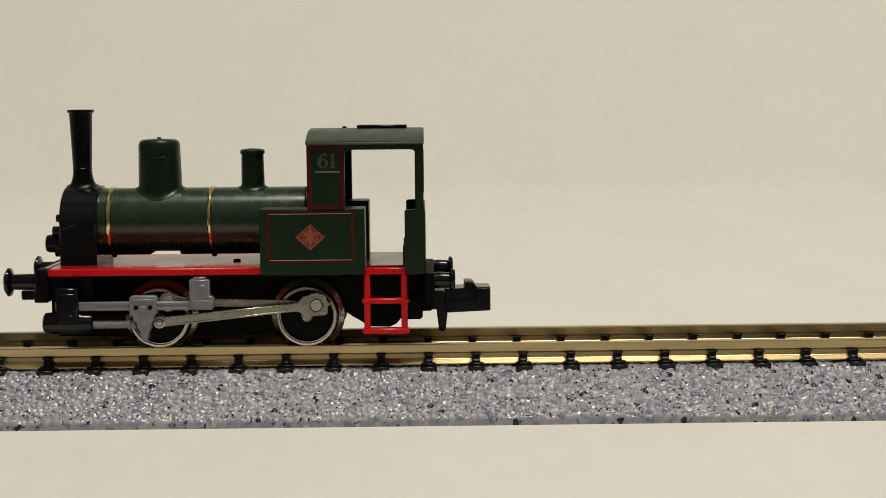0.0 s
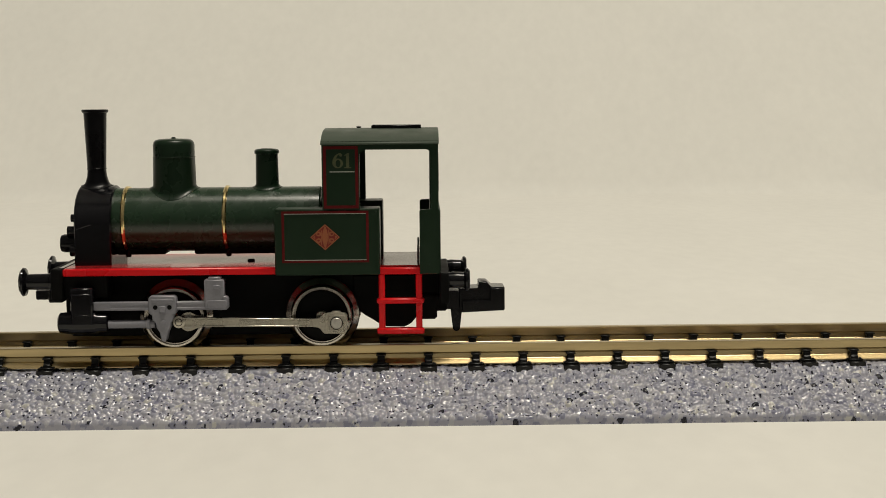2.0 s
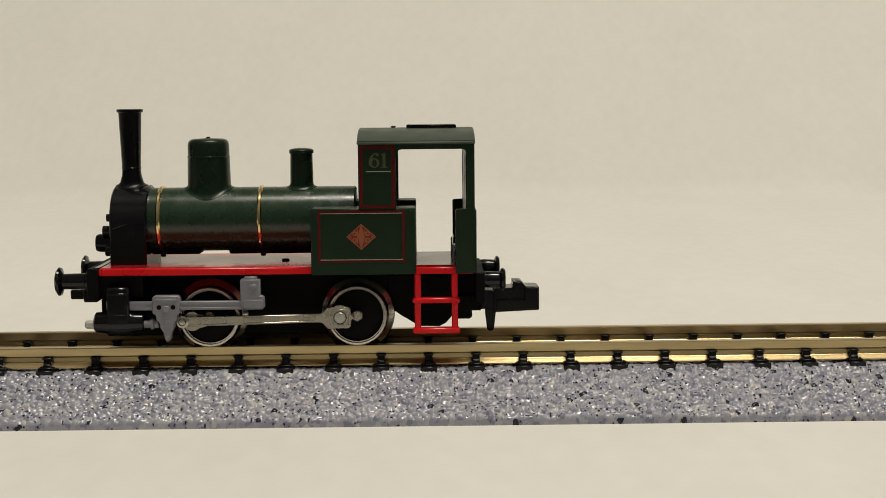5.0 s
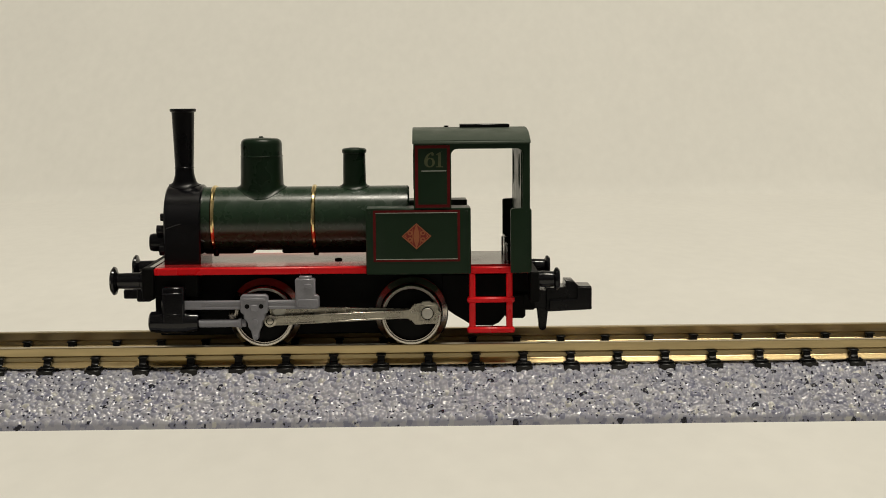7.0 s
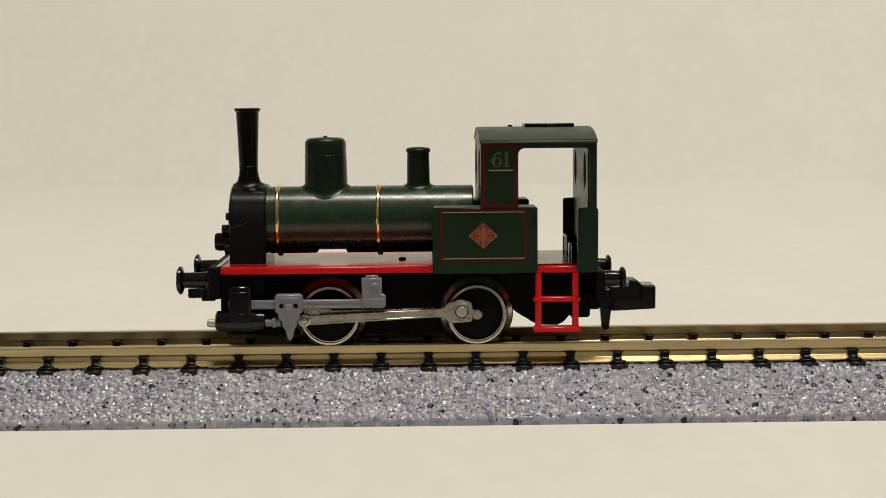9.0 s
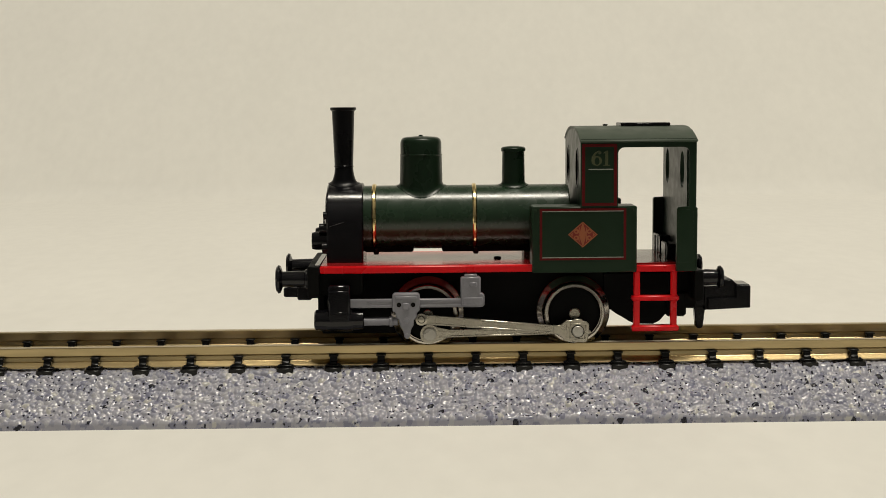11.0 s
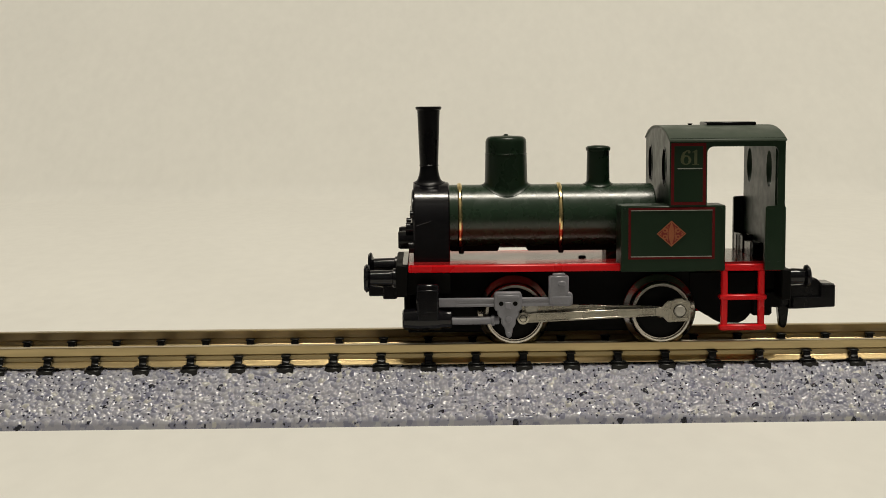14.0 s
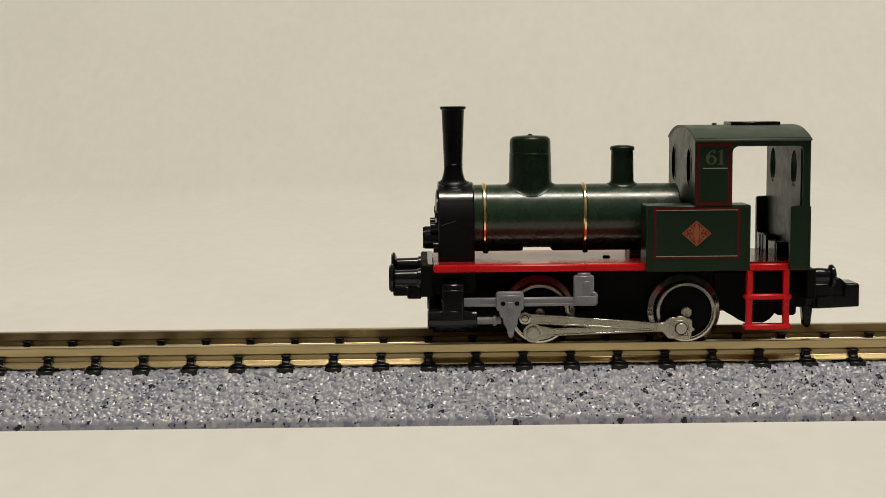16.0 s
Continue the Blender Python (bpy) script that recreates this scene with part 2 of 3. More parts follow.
def roadbed(track):
    """Moulded ballast strip: domed grains on the slopes, a plain lip along the foot."""
    rng = np.random.RandomState(4)
    cell = 0.52
    prof = [(-12.5 + 0.02 * i, -7.0 + 0.145 * i) for i in range(5)]
    slope0, slope1, topz = (-12.2, -6.30), (-7.1, -2.45), -2.38
    fine = 84
    prof += [(slope0[0] + (slope1[0] - slope0[0]) * i / fine, slope0[1] + (slope1[1] - slope0[1]) * i / fine) for i in range(fine + 1)]
    prof += [(-7.0 + 0.14 * i, topz) for i in range(1, 13)]
    prof += [(-5.2 + 0.4 * i, topz) for i in range(0, 31)]
    prof += [(12.2 - 5.1 * (10 - i) / 10, -6.3 + 3.85 * (10 - i) / 10) for i in range(0, 11)]
    prof += [(12.42, -6.42), (12.5, -7.0)]
    prof = np.array(prof)
    way = np.concatenate([[0], np.cumsum(np.hypot(*np.diff(prof, axis=0).T))])
    t = np.gradient(prof, axis=0)
    nrm = np.stack([-t[:, 1], t[:, 0]], 1)
    nrm /= np.linalg.norm(nrm, axis=1)[:, None]
    xs = np.concatenate([np.arange(LEFT, -56, 0.5), np.arange(-56, 56, 0.075), np.arange(56, RIGHT + 0.01, 0.5)])
    U, V = np.meshgrid(xs, way, indexing="ij")
    gu, gv = np.floor((U - LEFT) / cell).astype(int) + 2, np.floor(V / cell).astype(int) + 2
    jit = rng.rand(gu.max() + 4, gv.max() + 4, 2)
    tone = rng.rand(gu.max() + 4, gv.max() + 4)
    rise = rng.rand(gu.max() + 4, gv.max() + 4)
    spin, long = rng.rand(gu.max() + 4, gv.max() + 4) * math.pi, 1 + 0.9 * rng.rand(gu.max() + 4, gv.max() + 4)
    h, col = np.full(U.shape, -9.0), np.zeros(U.shape)
    for a in (-1, 0, 1):
        for b in (-1, 0, 1):
            iu, iv = gu + a, gv + b
            du = U - LEFT - (iu - 2 + jit[iu, iv, 0]) * cell
            dv = V - (iv - 2 + jit[iu, iv, 1]) * cell
            c, w, e = np.cos(spin[iu, iv]), np.sin(spin[iu, iv]), long[iu, iv]
            dome = 0.16 * rise[iu, iv] - 1.05 * (((c * du + w * dv) ** 2) / e + ((c * dv - w * du) ** 2) * e)
            col = np.where(dome > h, tone[iu, iv], col)
            h = np.maximum(h, dome)
    h = np.maximum(h, -0.12) + 0.1
    # small dark specks scattered over all of it
    tiny = 0.27
    fu, fv = (U - LEFT) / tiny, V / tiny
    iu, iv = np.floor(fu).astype(int), np.floor(fv).astype(int)
    spot = rng.rand(iu.max() + 1, iv.max() + 1, 3)
    away = np.hypot(fu - iu - 0.3 - 0.4 * spot[iu, iv, 0], fv - iv - 0.3 - 0.4 * spot[iu, iv, 1])
    col = np.where((spot[iu, iv, 2] < 0.1) & (away < 0.48), 0.0, col)
    inside = ((way > 0.8) & (way < way[-1] - 0.8)).astype(float)
    inside *= np.where(np.abs(prof[:, 1] - topz) < 0.01, 0.8, 1.0)
    h = h * inside[None, :]
    Y, Z = prof[None, :, 0] + nrm[None, :, 0] * h, prof[None, :, 1] + nrm[None, :, 1] * h + RAIL
    co = np.stack([U, Y, Z], -1).reshape(-1, 3) * MM
    n, k = U.shape
    i = (np.arange(n - 1)[:, None] * k + np.arange(k - 1)[None, :]).ravel()
    quads = np.stack([i, i + k, i + k + 1, i + 1], 1)
    faces = quads.tolist()
    faces.append(list(range(k)))
    faces.append(list(range((n - 1) * k, n * k))[::-1])
    faces.append([0, (n - 1) * k, (n - 1) * k + k - 1, k - 1])
    me = bpy.data.meshes.new("roadbed")
    me.from_pydata(co.tolist(), [], faces)
    me.shade_smooth()
    at = me.attributes.new("grain", "FLOAT", "POINT")
    at.data.foreach_set("value", col.ravel().astype(np.float32))
    me.materials.append(BALLAST)
    ob = new("roadbed", me)
    ob.parent = track
    return tagged(ob, label="blue-grey speckled moulded plastic ballast strip")


def railway_track():
    track = new("railway_track")
    tagged(track, "straight model railway track with brass-toned rails on grey ballast", "railway track")
    roadbed(track)
    half = [(0.95, 0), (0.95, 0.09), (0.91, 0.14), (0.42, 0.46), (0.27, 0.6), (0.25, 1.0), (0.28, 1.06), (0.44, 1.14), (0.48, 1.19), (0.5, 1.95), (0.47, 2.0), (0.4, 2.03)]
    sec = half + [(-a, b) for a, b in reversed(half)]
    rail_mesh = mesh_of("rail", prism(sec, "x", LEFT, RIGHT, 0), RAILMETAL)
    rail_mesh.shade_flat()
    for y in (-5.0, 5.0):
        r = new("rail", rail_mesh)
        r.parent, r.location = track, Vector((0, y, RAIL - 2.03)) * MM
        tagged(r, label="polished golden nickel-silver rail")
    tie = mesh_of("sleeper", box(-0.85, 0.85, -7.35, 7.35, 4.2, RAIL - 2.04, 0.07), TIE)
    foot = [box(-0.8, 0.8, -0.55, 0.35, 0.0, 0.2, 0.05), prism([(0.75, 0.1), (0.75, 0.95), (0.62, 1.12), (0.2, 1.12), (0.1, 0.95), (0.05, 0.5), (-0.15, 0.42), (-0.2, 0.1)], "x", -0.38, 0.38, 0.06), box(-0.5, 0.5, 0.0, 0.7, 0.95, 1.12, 0.05), box(-0.62, -0.42, -0.45, -0.1, 0.15, 0.32, 0.04), box(0.42, 0.62, -0.45, -0.1, 0.15, 0.32, 0.04)]
    clip = mesh_of("clip", foot, TIE)
    n0, n1 = math.ceil((LEFT + 1 - FIRST) / PITCH), math.floor((RIGHT - 1 - FIRST) / PITCH)
    for n in range(n0, n1 + 1):
        s = new("sleeper", tie)
        s.parent, s.location = track, Vector((FIRST + n * PITCH, 0, 0)) * MM
        for y, turn in ((-6.05, 0), (-3.95, 180), (3.95, 0), (6.05, 180)):
            c = new("clip", clip)
            c.parent = s
            c.matrix_basis = pose(0, y * MM, (RAIL - 2.05) * MM, 0, 0, turn)
    return track


railway_track()

# ---- the locomotive; x along the track, z above the rail's top ----
loco = new("steam_locomotive")
loco.location = (0, 0, RAIL * MM)
tagged(loco, "small dark green model tank locomotive with red footplate on rails", "model locomotive")

WHEEL_R, AXLE_Z, REAR_X, FRONT_X, CRANK = 3.1, 3.1, -11.7, -26.9, 1.69
BOIL_Z, BOIL_R = 12.8, 3.37


def chassis():
    part("chassis", box(-37.95, -8.4, -3.5, 3.5, 0.9, 7.7, 0.1), CHASSIS, loco, "matt black metal chassis block")
    part("front_frame", box(-38.0, -33.5, -6.2, 6.2, 5.3, 7.68, 0.1), CHASSIS, loco, "matt black block behind the front beam")
    part("rear_frame", box(-8.5, 0.6, -3.4, 3.4, 3.7, 7.7, 0.1), CHASSIS, loco, "matt black frame under the cab")
    part("rear_step", box(-1.9, 0.25, -3.9, 3.9, 2.35, 5, 0.25), CHASSIS, loco, "black step below the cab")
    part("skirt", prism([(-8.5, 7.0), (-8.5, 3.4), (-7.8, 3.2), (-7.1, 2.7), (-6.4, 2.3), (-5.8, 1.9), (-5.1, 1.6), (-3.2, 1.55), (-2.5, 1.9), (-1.9, 2.6), (-1.4, 3.2), (-1.4, 7.0)], "y", -3.6, 3.6, 0.1), CHASSIS, loco, "matt black rounded skirt below the cab")
    deck = [box(-37.85, 0.5, -6.3, 6.3, 7.7, 8.38, 0.05)]
    part("deck_pin", lathe([(0.4, 8.3), (0.4, 8.5), (0.3, 8.58), (0, 8.6)], (-19.4, -1.0, 0), "z", 14), CHASSIS, loco, "small black pin on the deck")
    part("deck", deck, RED_DECK, loco, "glossy red deck of the footplate")
    for y, s in ((-6.3, -1), (6.3, 1)):
        a, b = sorted((y, y + s * 0.65))
        part("footplate_edge", box(-37.85, -16.0, a, b, 7.62, 8.35, 0.12), RED, loco, "bright red footplate edge")
        part("footplate_edge", box(-5.9, 0.4, a, b, 7.5, 8.2, 0.12), RED, loco, "bright red footplate edge")
    beam = [box(-39.15, -37.9, -6.7, 6.7, 5.1, 8.36, 0.12), box(-38.3, -37.6, -4.2, 4.2, 2.2, 5.2, 0.1)]
    part("front_beam", beam, CHASSIS, loco, "black front buffer beam")
    part("front_lip", box(-38.45, -37.9, -6.2, 6.2, 8.3, 8.42, 0.03), GLOSSBLACK, loco, "glossy black lip on the front beam")
    part("rear_beam", [box(0.5, 1.5, -6.6, 6.6, 4.4, 7.55, 0.12), box(-0.4, 1.3, -3.8, 3.8, 3.2, 5.0, 0.2)], CHASSIS, loco, "black rear buffer beam")
    for x, s in ((-39.1, -1), (1.4, 1)):
        for y in (-5.55, 5.55):
            long = 3.35 if s < 0 else 2.25
            prof = [(0, 0), (1.0, 0), (1.0, 0.3), (0.86, 0.4), (0.8, long - 0.7), (0.95, long - 0.62), (1.42, long - 0.45), (1.48, long - 0.25), (1.25, long - 0.04), (0, long)]
            part("buffer", lathe([(r if s < 0 or r < 0.9 else r * 0.82, s * h) for r, h in prof], (x, y, 6.95 if s < 0 else 6.7), "x", 32), GLOSSBLACK, loco, "glossy black round buffer")
    part("draw_hook", [box(-42.1, -39.1, -1.8, 1.8, 4.55, 5.55, 0.12), box(-40.6, -39.1, -2.4, 2.4, 4.3, 6.3, 0.12)], GLOSSBLACK, loco, "black front draw hook block")
    cp = [box(1.2, 4.2, -1.4, 1.4, 3.0, 5.0, 0.1), prism([(2.6, 2.68), (7.45, 2.9), (7.45, 5.36), (6.05, 5.4), (5.55, 5.92), (4.68, 5.93), (4.66, 5.3), (2.6, 5.2)], "y", -1.6, 1.6, 0.08),
          prism([(2.9, 2.75), (7.4, 2.95), (7.4, 5.3), (5.88, 5.33), (5.86, 4.02), (2.9, 3.99)], "y", -2.1, 2.1, 0.07),
          prism([(1.6, 4.9), (1.75, 2.5), (1.95, 0.75), (2.15, 0.48), (2.5, 0.48), (2.7, 0.75), (2.9, 2.5), (3.05, 4.9)], "y", -0.5, 0.5, 0.1)]
    part("coupler", cp, BLACK, loco, "black plastic hook coupler with hanging pin")


def saddle_turned(profile, x, skirt, barrel, axis_z, rise, seg=56):
    """A turned form that stands on a lying barrel: its skirt follows the barrel's curve and sweeps up into the wall."""
    bm = bmesh.new()
    r0 = profile[0][0]
    rings = []
    lips = [(skirt, -0.12), (skirt, 0.05)] + [(r0 + (skirt - r0) * (1 - math.sin(k * math.pi / 12)), 0.05 + rise * (1 - math.cos(k * math.pi / 12))) for k in range(1, 7)]
    for r, up in lips:
        ring = []
        for i in range(seg):
            a = 2 * math.pi * i / seg
            y = r * math.sin(a)
            ring.append(bm.verts.new((x + r * math.cos(a), y, axis_z + math.sqrt(max(0.0, barrel**2 - y * y)) + up)))
        rings.append(ring)
    for r, z in profile:
        rings.append([bm.verts.new((x + r * math.cos(2 * math.pi * i / seg), r * math.sin(2 * math.pi * i / seg), z)) for i in range(seg)] if r > 0 else [bm.verts.new((x, 0, z))])
    for lo, hi in zip(rings, rings[1:]):
        for i in range(seg):
            j = (i + 1) % seg
            bm.faces.new(list(dict.fromkeys([lo[i], lo[j], hi[j % len(hi)], hi[i % len(hi)]])))
    bm.faces.new(rings[0])
    bmesh.ops.recalc_face_normals(bm, faces=bm.faces)
    return bm


def boiler():
    cyl = lathe([(0, -33.6), (BOIL_R, -33.6), (BOIL_R, -12.0), (BOIL_R - 0.15, -11.85), (0, -11.85)], (0, 0, BOIL_Z), "x", 64)
    belly = [box(-33.5, -28.3, -1.5, 1.5, 9.2, 10.2, 0.15), box(-25.3, -15.0, -1.5, 1.5, 9.2, 10.2, 0.15)]
    b = part("boiler", cyl, BOILER_GREEN, loco, "dark green cylindrical boiler")
    for form in belly:
        part("boiler_cradle", form, CHASSIS, b, "black rib under the boiler")
    for x in (-32.4, -21.85):
        part("boiler_band", lathe([(BOIL_R - 0.1, x - 0.24), (BOIL_R + 0.1, x - 0.22), (BOIL_R + 0.2, x - 0.1), (BOIL_R + 0.2, x + 0.1), (BOIL_R + 0.1, x + 0.22), (BOIL_R - 0.1, x + 0.24)], (0, 0, BOIL_Z), "x", 64), BRASS, b, "polished brass boiler band")
    side = [(-4.0, 8.2)] + [(-y, z) for y, z in arc(0, 12.48, 4.0, 0, 180, 40)] + [(4.0, 8.2)]
    smokebox = part("smokebox", prism(side, "x", -37.3, -33.5, 0.14), SMOKEBOX_BLACK, loco, "black smokebox with round door and front lamps")
    part("smokebox_door", lathe([(0, -37.55), (2.6, -37.55), (3.2, -37.42), (3.2, -37.2)], (0, 0, 12.5), "x", 40), BLACK, smokebox, "round black smokebox door")
    for y in (-2.6, 2.6):
        part("front_lamp", lathe([(0, -38.9), (0.85, -38.9), (0.95, -38.6), (0.95, -37.3)], (0, y, 10.6), "x", 20), BLACK, smokebox, "black front lamp")
    for y, z, r, d in ((-3.1, 11.9, 0.55, 0.8), (3.1, 11.9, 0.55, 0.8), (-3.3, 13.3, 0.4, 0.35), (3.3, 13.3, 0.4, 0.35), (-3.4, 9.9, 0.6, 0.5)):
        part("bolt", lathe([(0, -37.3 - d), (r, -37.3 - d), (r, -37.2)], (0, y, z), "x", 14), BLACK, smokebox, "black bolt head")
    part("scratch", prism([(-37.0, 12.15), (-36.4, 12.36), (-35.5, 12.62), (-35.5, 12.645), (-36.3, 12.42), (-37.0, 12.185)], "y", -4.02, -3.95, 0), SCRATCH, loco, "fine pale scratch on the smokebox side")
    chim = [(1.16, 16.95), (1.02, 17.55), (0.97, 18.15), (1.02, 18.2), (1.02, 18.32), (0.98, 18.36), (1.18, 23.85), (1.2, 24.1), (1.36, 24.2), (1.38, 24.42), (1.3, 24.48), (1.0, 24.4), (0.9, 22.0), (0, 21.5)]
    part("chimney", saddle_turned(chim, -35.6, 1.68, 4.0, 12.48, 0.55), CHIMNEY_BLACK, loco, "tall black flared chimney")
    dome = [(2.26, 16.9), (2.2, 19.35), (2.24, 19.4), (2.24, 19.46), (2.18, 19.5), (2.17, 20.7), (2.1, 20.98), (1.9, 21.2), (1.55, 21.3), (0.3, 21.36), (0.22, 21.4), (0.2, 21.5), (0, 21.53)]
    part("steam_dome", saddle_turned(dome, -27.42, 2.62, BOIL_R, BOIL_Z, 0.32), DOME_GREEN, loco, "dark green steam dome")
    sand = [(1.22, 16.8), (1.17, 19.65), (1.3, 19.7), (1.3, 20.0), (1.15, 20.15), (0.5, 20.24), (0, 20.26)]
    part("sand_dome", saddle_turned(sand, -17.62, 1.58, BOIL_R, BOIL_Z, 0.34), DOME_GREEN, loco, "small dark green capped stack on the boiler")
    for x in (-32.4, -21.85):
        part("band_bolt", lathe([(0, 8.95), (0.24, 8.95), (0.3, 9.1), (0.3, 9.7)], (x + 0.15, -1.3, 0), "z", 12), BLACK, b, "black bolt below the boiler band")


def frame_lines(x0, x1, z0, z1, w, y, t=0.03):
    return [box(x0, x1, y - t, y + 0.05, z1 - w, z1, 0), box(x0, x1, y - t, y + 0.05, z0, z0 + w, 0), box(x0, x0 + w, y - t, y + 0.05, z0 + w, z1 - w, 0), box(x1 - w, x1, y - t, y + 0.05, z0 + w, z1 - w, 0)]


def figures_61(x, z, y, k=0.87):
    """The figures 6 and 1 with thick and thin strokes and serifs, 1.5 high."""
    lo, hi = y, y + 0.05
    sx, ox = x - 0.45, x + 0.55

    def at(cx, points):
        return [(cx + k * u, z + k * v) for u, v in points]

    bowl = wall_with_holes(at(sx, oval(0, 0.56, 0.62, 0.56, 24)), [at(sx, oval(0.04, 0.54, 0.28, 0.44, 20))], "y", lo, hi)
    outer = [(0.38 - 1.0 * math.sin(radians(a)), 0.6 + 1.15 * math.cos(radians(a))) for a in range(0, 91, 9)]
    inner = [(0.38 - 0.66 * math.sin(radians(a)), 0.6 + 1.03 * math.cos(radians(a))) for a in range(90, -1, -9)]
    back = prism(at(sx, outer + inner), "y", lo - 0.005, hi, 0)
    ball = prism(at(sx, oval(0.36, 1.5, 0.17, 0.17, 14)), "y", lo - 0.009, hi, 0)
    stem = prism(at(ox, [(-0.17, 0.1), (0.17, 0.1), (0.17, 1.75), (0.02, 1.75), (-0.36, 1.52), (-0.36, 1.43), (-0.17, 1.46)]), "y", lo, hi, 0)
    foot = prism(at(ox, [(-0.4, 0), (0.4, 0), (0.4, 0.1), (-0.4, 0.1)]), "y", lo, hi, 0)
    return [bowl, back, ball, stem, foot]


def tanks_and_cab():
    for s in (-1, 1):
        y0, y1 = sorted((s * 7.5, s * 3.9))
        t = part("side_tank", [box(-16.2, -5.55, y0, y1, 7.55, 14.3, 0.12)], GREEN, loco, "dark green side water tank with red lining")
        if s < 0:
            part("lining", frame_lines(-15.45, -6.65, 8.85, 14.1, 0.26, -7.5), LINE_RED, t, "thin red lining")
            # pale strips: the lining's highlight, painted as colour
            part("lining_glint", [box(-15.2, -6.9, -7.54, -7.45, 13.79, 13.86, 0), box(-15.2, -6.9, -7.54, -7.45, 9.08, 9.15, 0)], LINE_AND_GLINT, t, "highlight painted along the red lining")
            cx, cz = -11.07, 11.45
            rim = [(cx - 1.5, cz), (cx, cz - 1.32), (cx + 1.5, cz), (cx, cz + 1.32)]
            e = part("emblem", prism(rim, "y", -7.54, -7.4, 0), EMBLEM_RED, t, "orange and red diamond emblem")
            lens = [(cx + 0.3 * math.sin(math.pi * k / 8), cz - 1.2 + 2.4 * k / 8) for k in range(9)] + [(cx - 0.3 * math.sin(math.pi * k / 8), cz + 1.2 - 2.4 * k / 8) for k in range(1, 8)]
            dots = [prism(lens, "y", -7.57, -7.5, 0)]
            for sx in (-1, 1):
                for sz in (-1, 1):
                    u, v = cx + sx * 0.64, cz + sz * 0.33
                    dots.append(wall_with_holes(oval(u, v, 0.27, 0.24, 16), [oval(u + sx * 0.03, v, 0.13, 0.1, 12)], "y", -7.57, -7.5))
                dots.append(prism([(cx + sx * 0.34, cz - 0.78), (cx + sx * 0.42, cz - 0.7), (cx + sx * 0.4, cz + 0.7), (cx + sx * 0.33, cz + 0.78)], "y", -7.57, -7.5, 0))
                dots.append(prism([(cx + sx * 0.98, cz - 0.2), (cx + sx * 1.24, cz), (cx + sx * 0.98, cz + 0.2), (cx + sx * 1.05, cz)], "y", -7.57, -7.5, 0))
            rims = []
            for i in range(4):
                (ax, az), (bx, bz) = rim[i], rim[(i + 1) % 4]
                k = 0.9
                rims.append(prism([(ax, az), (bx, bz), (cx + (bx - cx) * k, cz + (bz - cz) * k), (cx + (ax - cx) * k, cz + (az - cz) * k)], "y", -7.56, -7.5, 0))
            part("emblem_pattern", dots + rims, ORANGE, e, "pale orange emblem figure")
        for x, z in ((-5.95, 13.95), (-15.85, 13.95)):
            part("rivet", lathe([(0.14, s * 7.45), (0.13, s * 7.53), (0.06, s * 7.58), (0, s * 7.6)], (x, 0, z), "y", 10), GREEN, t)
    # cab sides: front panel, rear post and the band over the doorway, in one wall each
    out = [(-11.3, 14.1), (-11.3, 21.1), (0.45, 21.1), (0.45, 7.6), (-1.5, 7.6), (-1.5, 14.0), (-1.35, 14.15), (-0.3, 14.2)]
    out += [(x, z) for x, z in arc(-0.85, 19.7, 0.55, 0, 90, 6)] + [(x, z) for x, z in arc(-6.85, 19.6, 0.65, 90, 180, 6)] + [(-7.5, 14.1)]
    cab = part("cab", [wall_with_holes(out, [], "y", -7.5, -6.95), wall_with_holes(out, [], "y", 6.95, 7.5)], GREEN, loco, "dark green open cab with oval end windows")
    top = [(7.5, 20.9)] + [(y, 20.9 + 1.25 * (1 - (y / 7.5) ** 2)) for y in (6.5, 5, 3, 0, -3, -5, -6.5)] + [(-7.5, 20.9)]
    front = [(-6.95, 8.3), (6.95, 8.3), (6.95, 20.9)] + top[1:-1] + [(-6.95, 20.9)]
    for x0, x1, name in ((-11.3, -10.75, "front_wall"), (-0.42, 0.45, "rear_wall")):
        mid = 18.1 if name == "front_wall" else 17.8
        holes = [oval(y, mid, 1.15, 1.9) for y in (-4.3, 4.3)]
        w = part(name, wall_with_holes(front, holes, "x", x0, x1), GREEN, cab, "cab end wall with two oval windows")
        for y in (-4.3, 4.3):
            lo, hi = (x0 - 0.05, x0 + 0.2) if name == "front_wall" else (x1 - 0.2, x1 + 0.05)
            ring = wall_with_holes(oval(y, mid, 1.33, 2.08), [oval(y, mid, 1.13, 1.88)], "x", lo, hi)
            part("window_rim", ring, CHIMNEY_BLACK, w, "dark oval window rim")
    part("rear_bunker", [box(0.4, 0.62, -7.45, 7.45, 7.7, 14.1, 0.08)], GREEN, cab)
    part("bunker_lining", frame_lines(-1.3, 0.3, 8.4, 13.9, 0.12, -7.5, 0.012), GREEN, cab)
    arch = [(-7.75, 20.75)] + [(y, 20.95 + 1.35 * (1 - (abs(y) / 7.75) ** 2.6)) for y in np.linspace(-7.75, 7.75, 25)] + [(7.75, 20.75)]
    arch += [(y, 20.65 + 1.35 * (1 - (abs(y) / 7.75) ** 2.6)) for y in np.linspace(7.3, -7.3, 21)]
    roof = part("roof", prism([(float(a), float(b)) for a, b in arch], "x", -11.4, 0.53, 0.06), ROOF, cab, "grey-green arched cab roof")
    part("roof_vent", box(-6.45, -1.25, -1.9, 1.9, 22.2, 22.62, 0.08), BLACK, roof, "flat black roof vent")
    part("whistle", lathe([(0.22, 22.0), (0.22, 22.36), (0.27, 22.38), (0.27, 22.46), (0, 22.5)], (-7.85, 0, 0), "z", 12), BLACK, roof, "tiny black whistle")
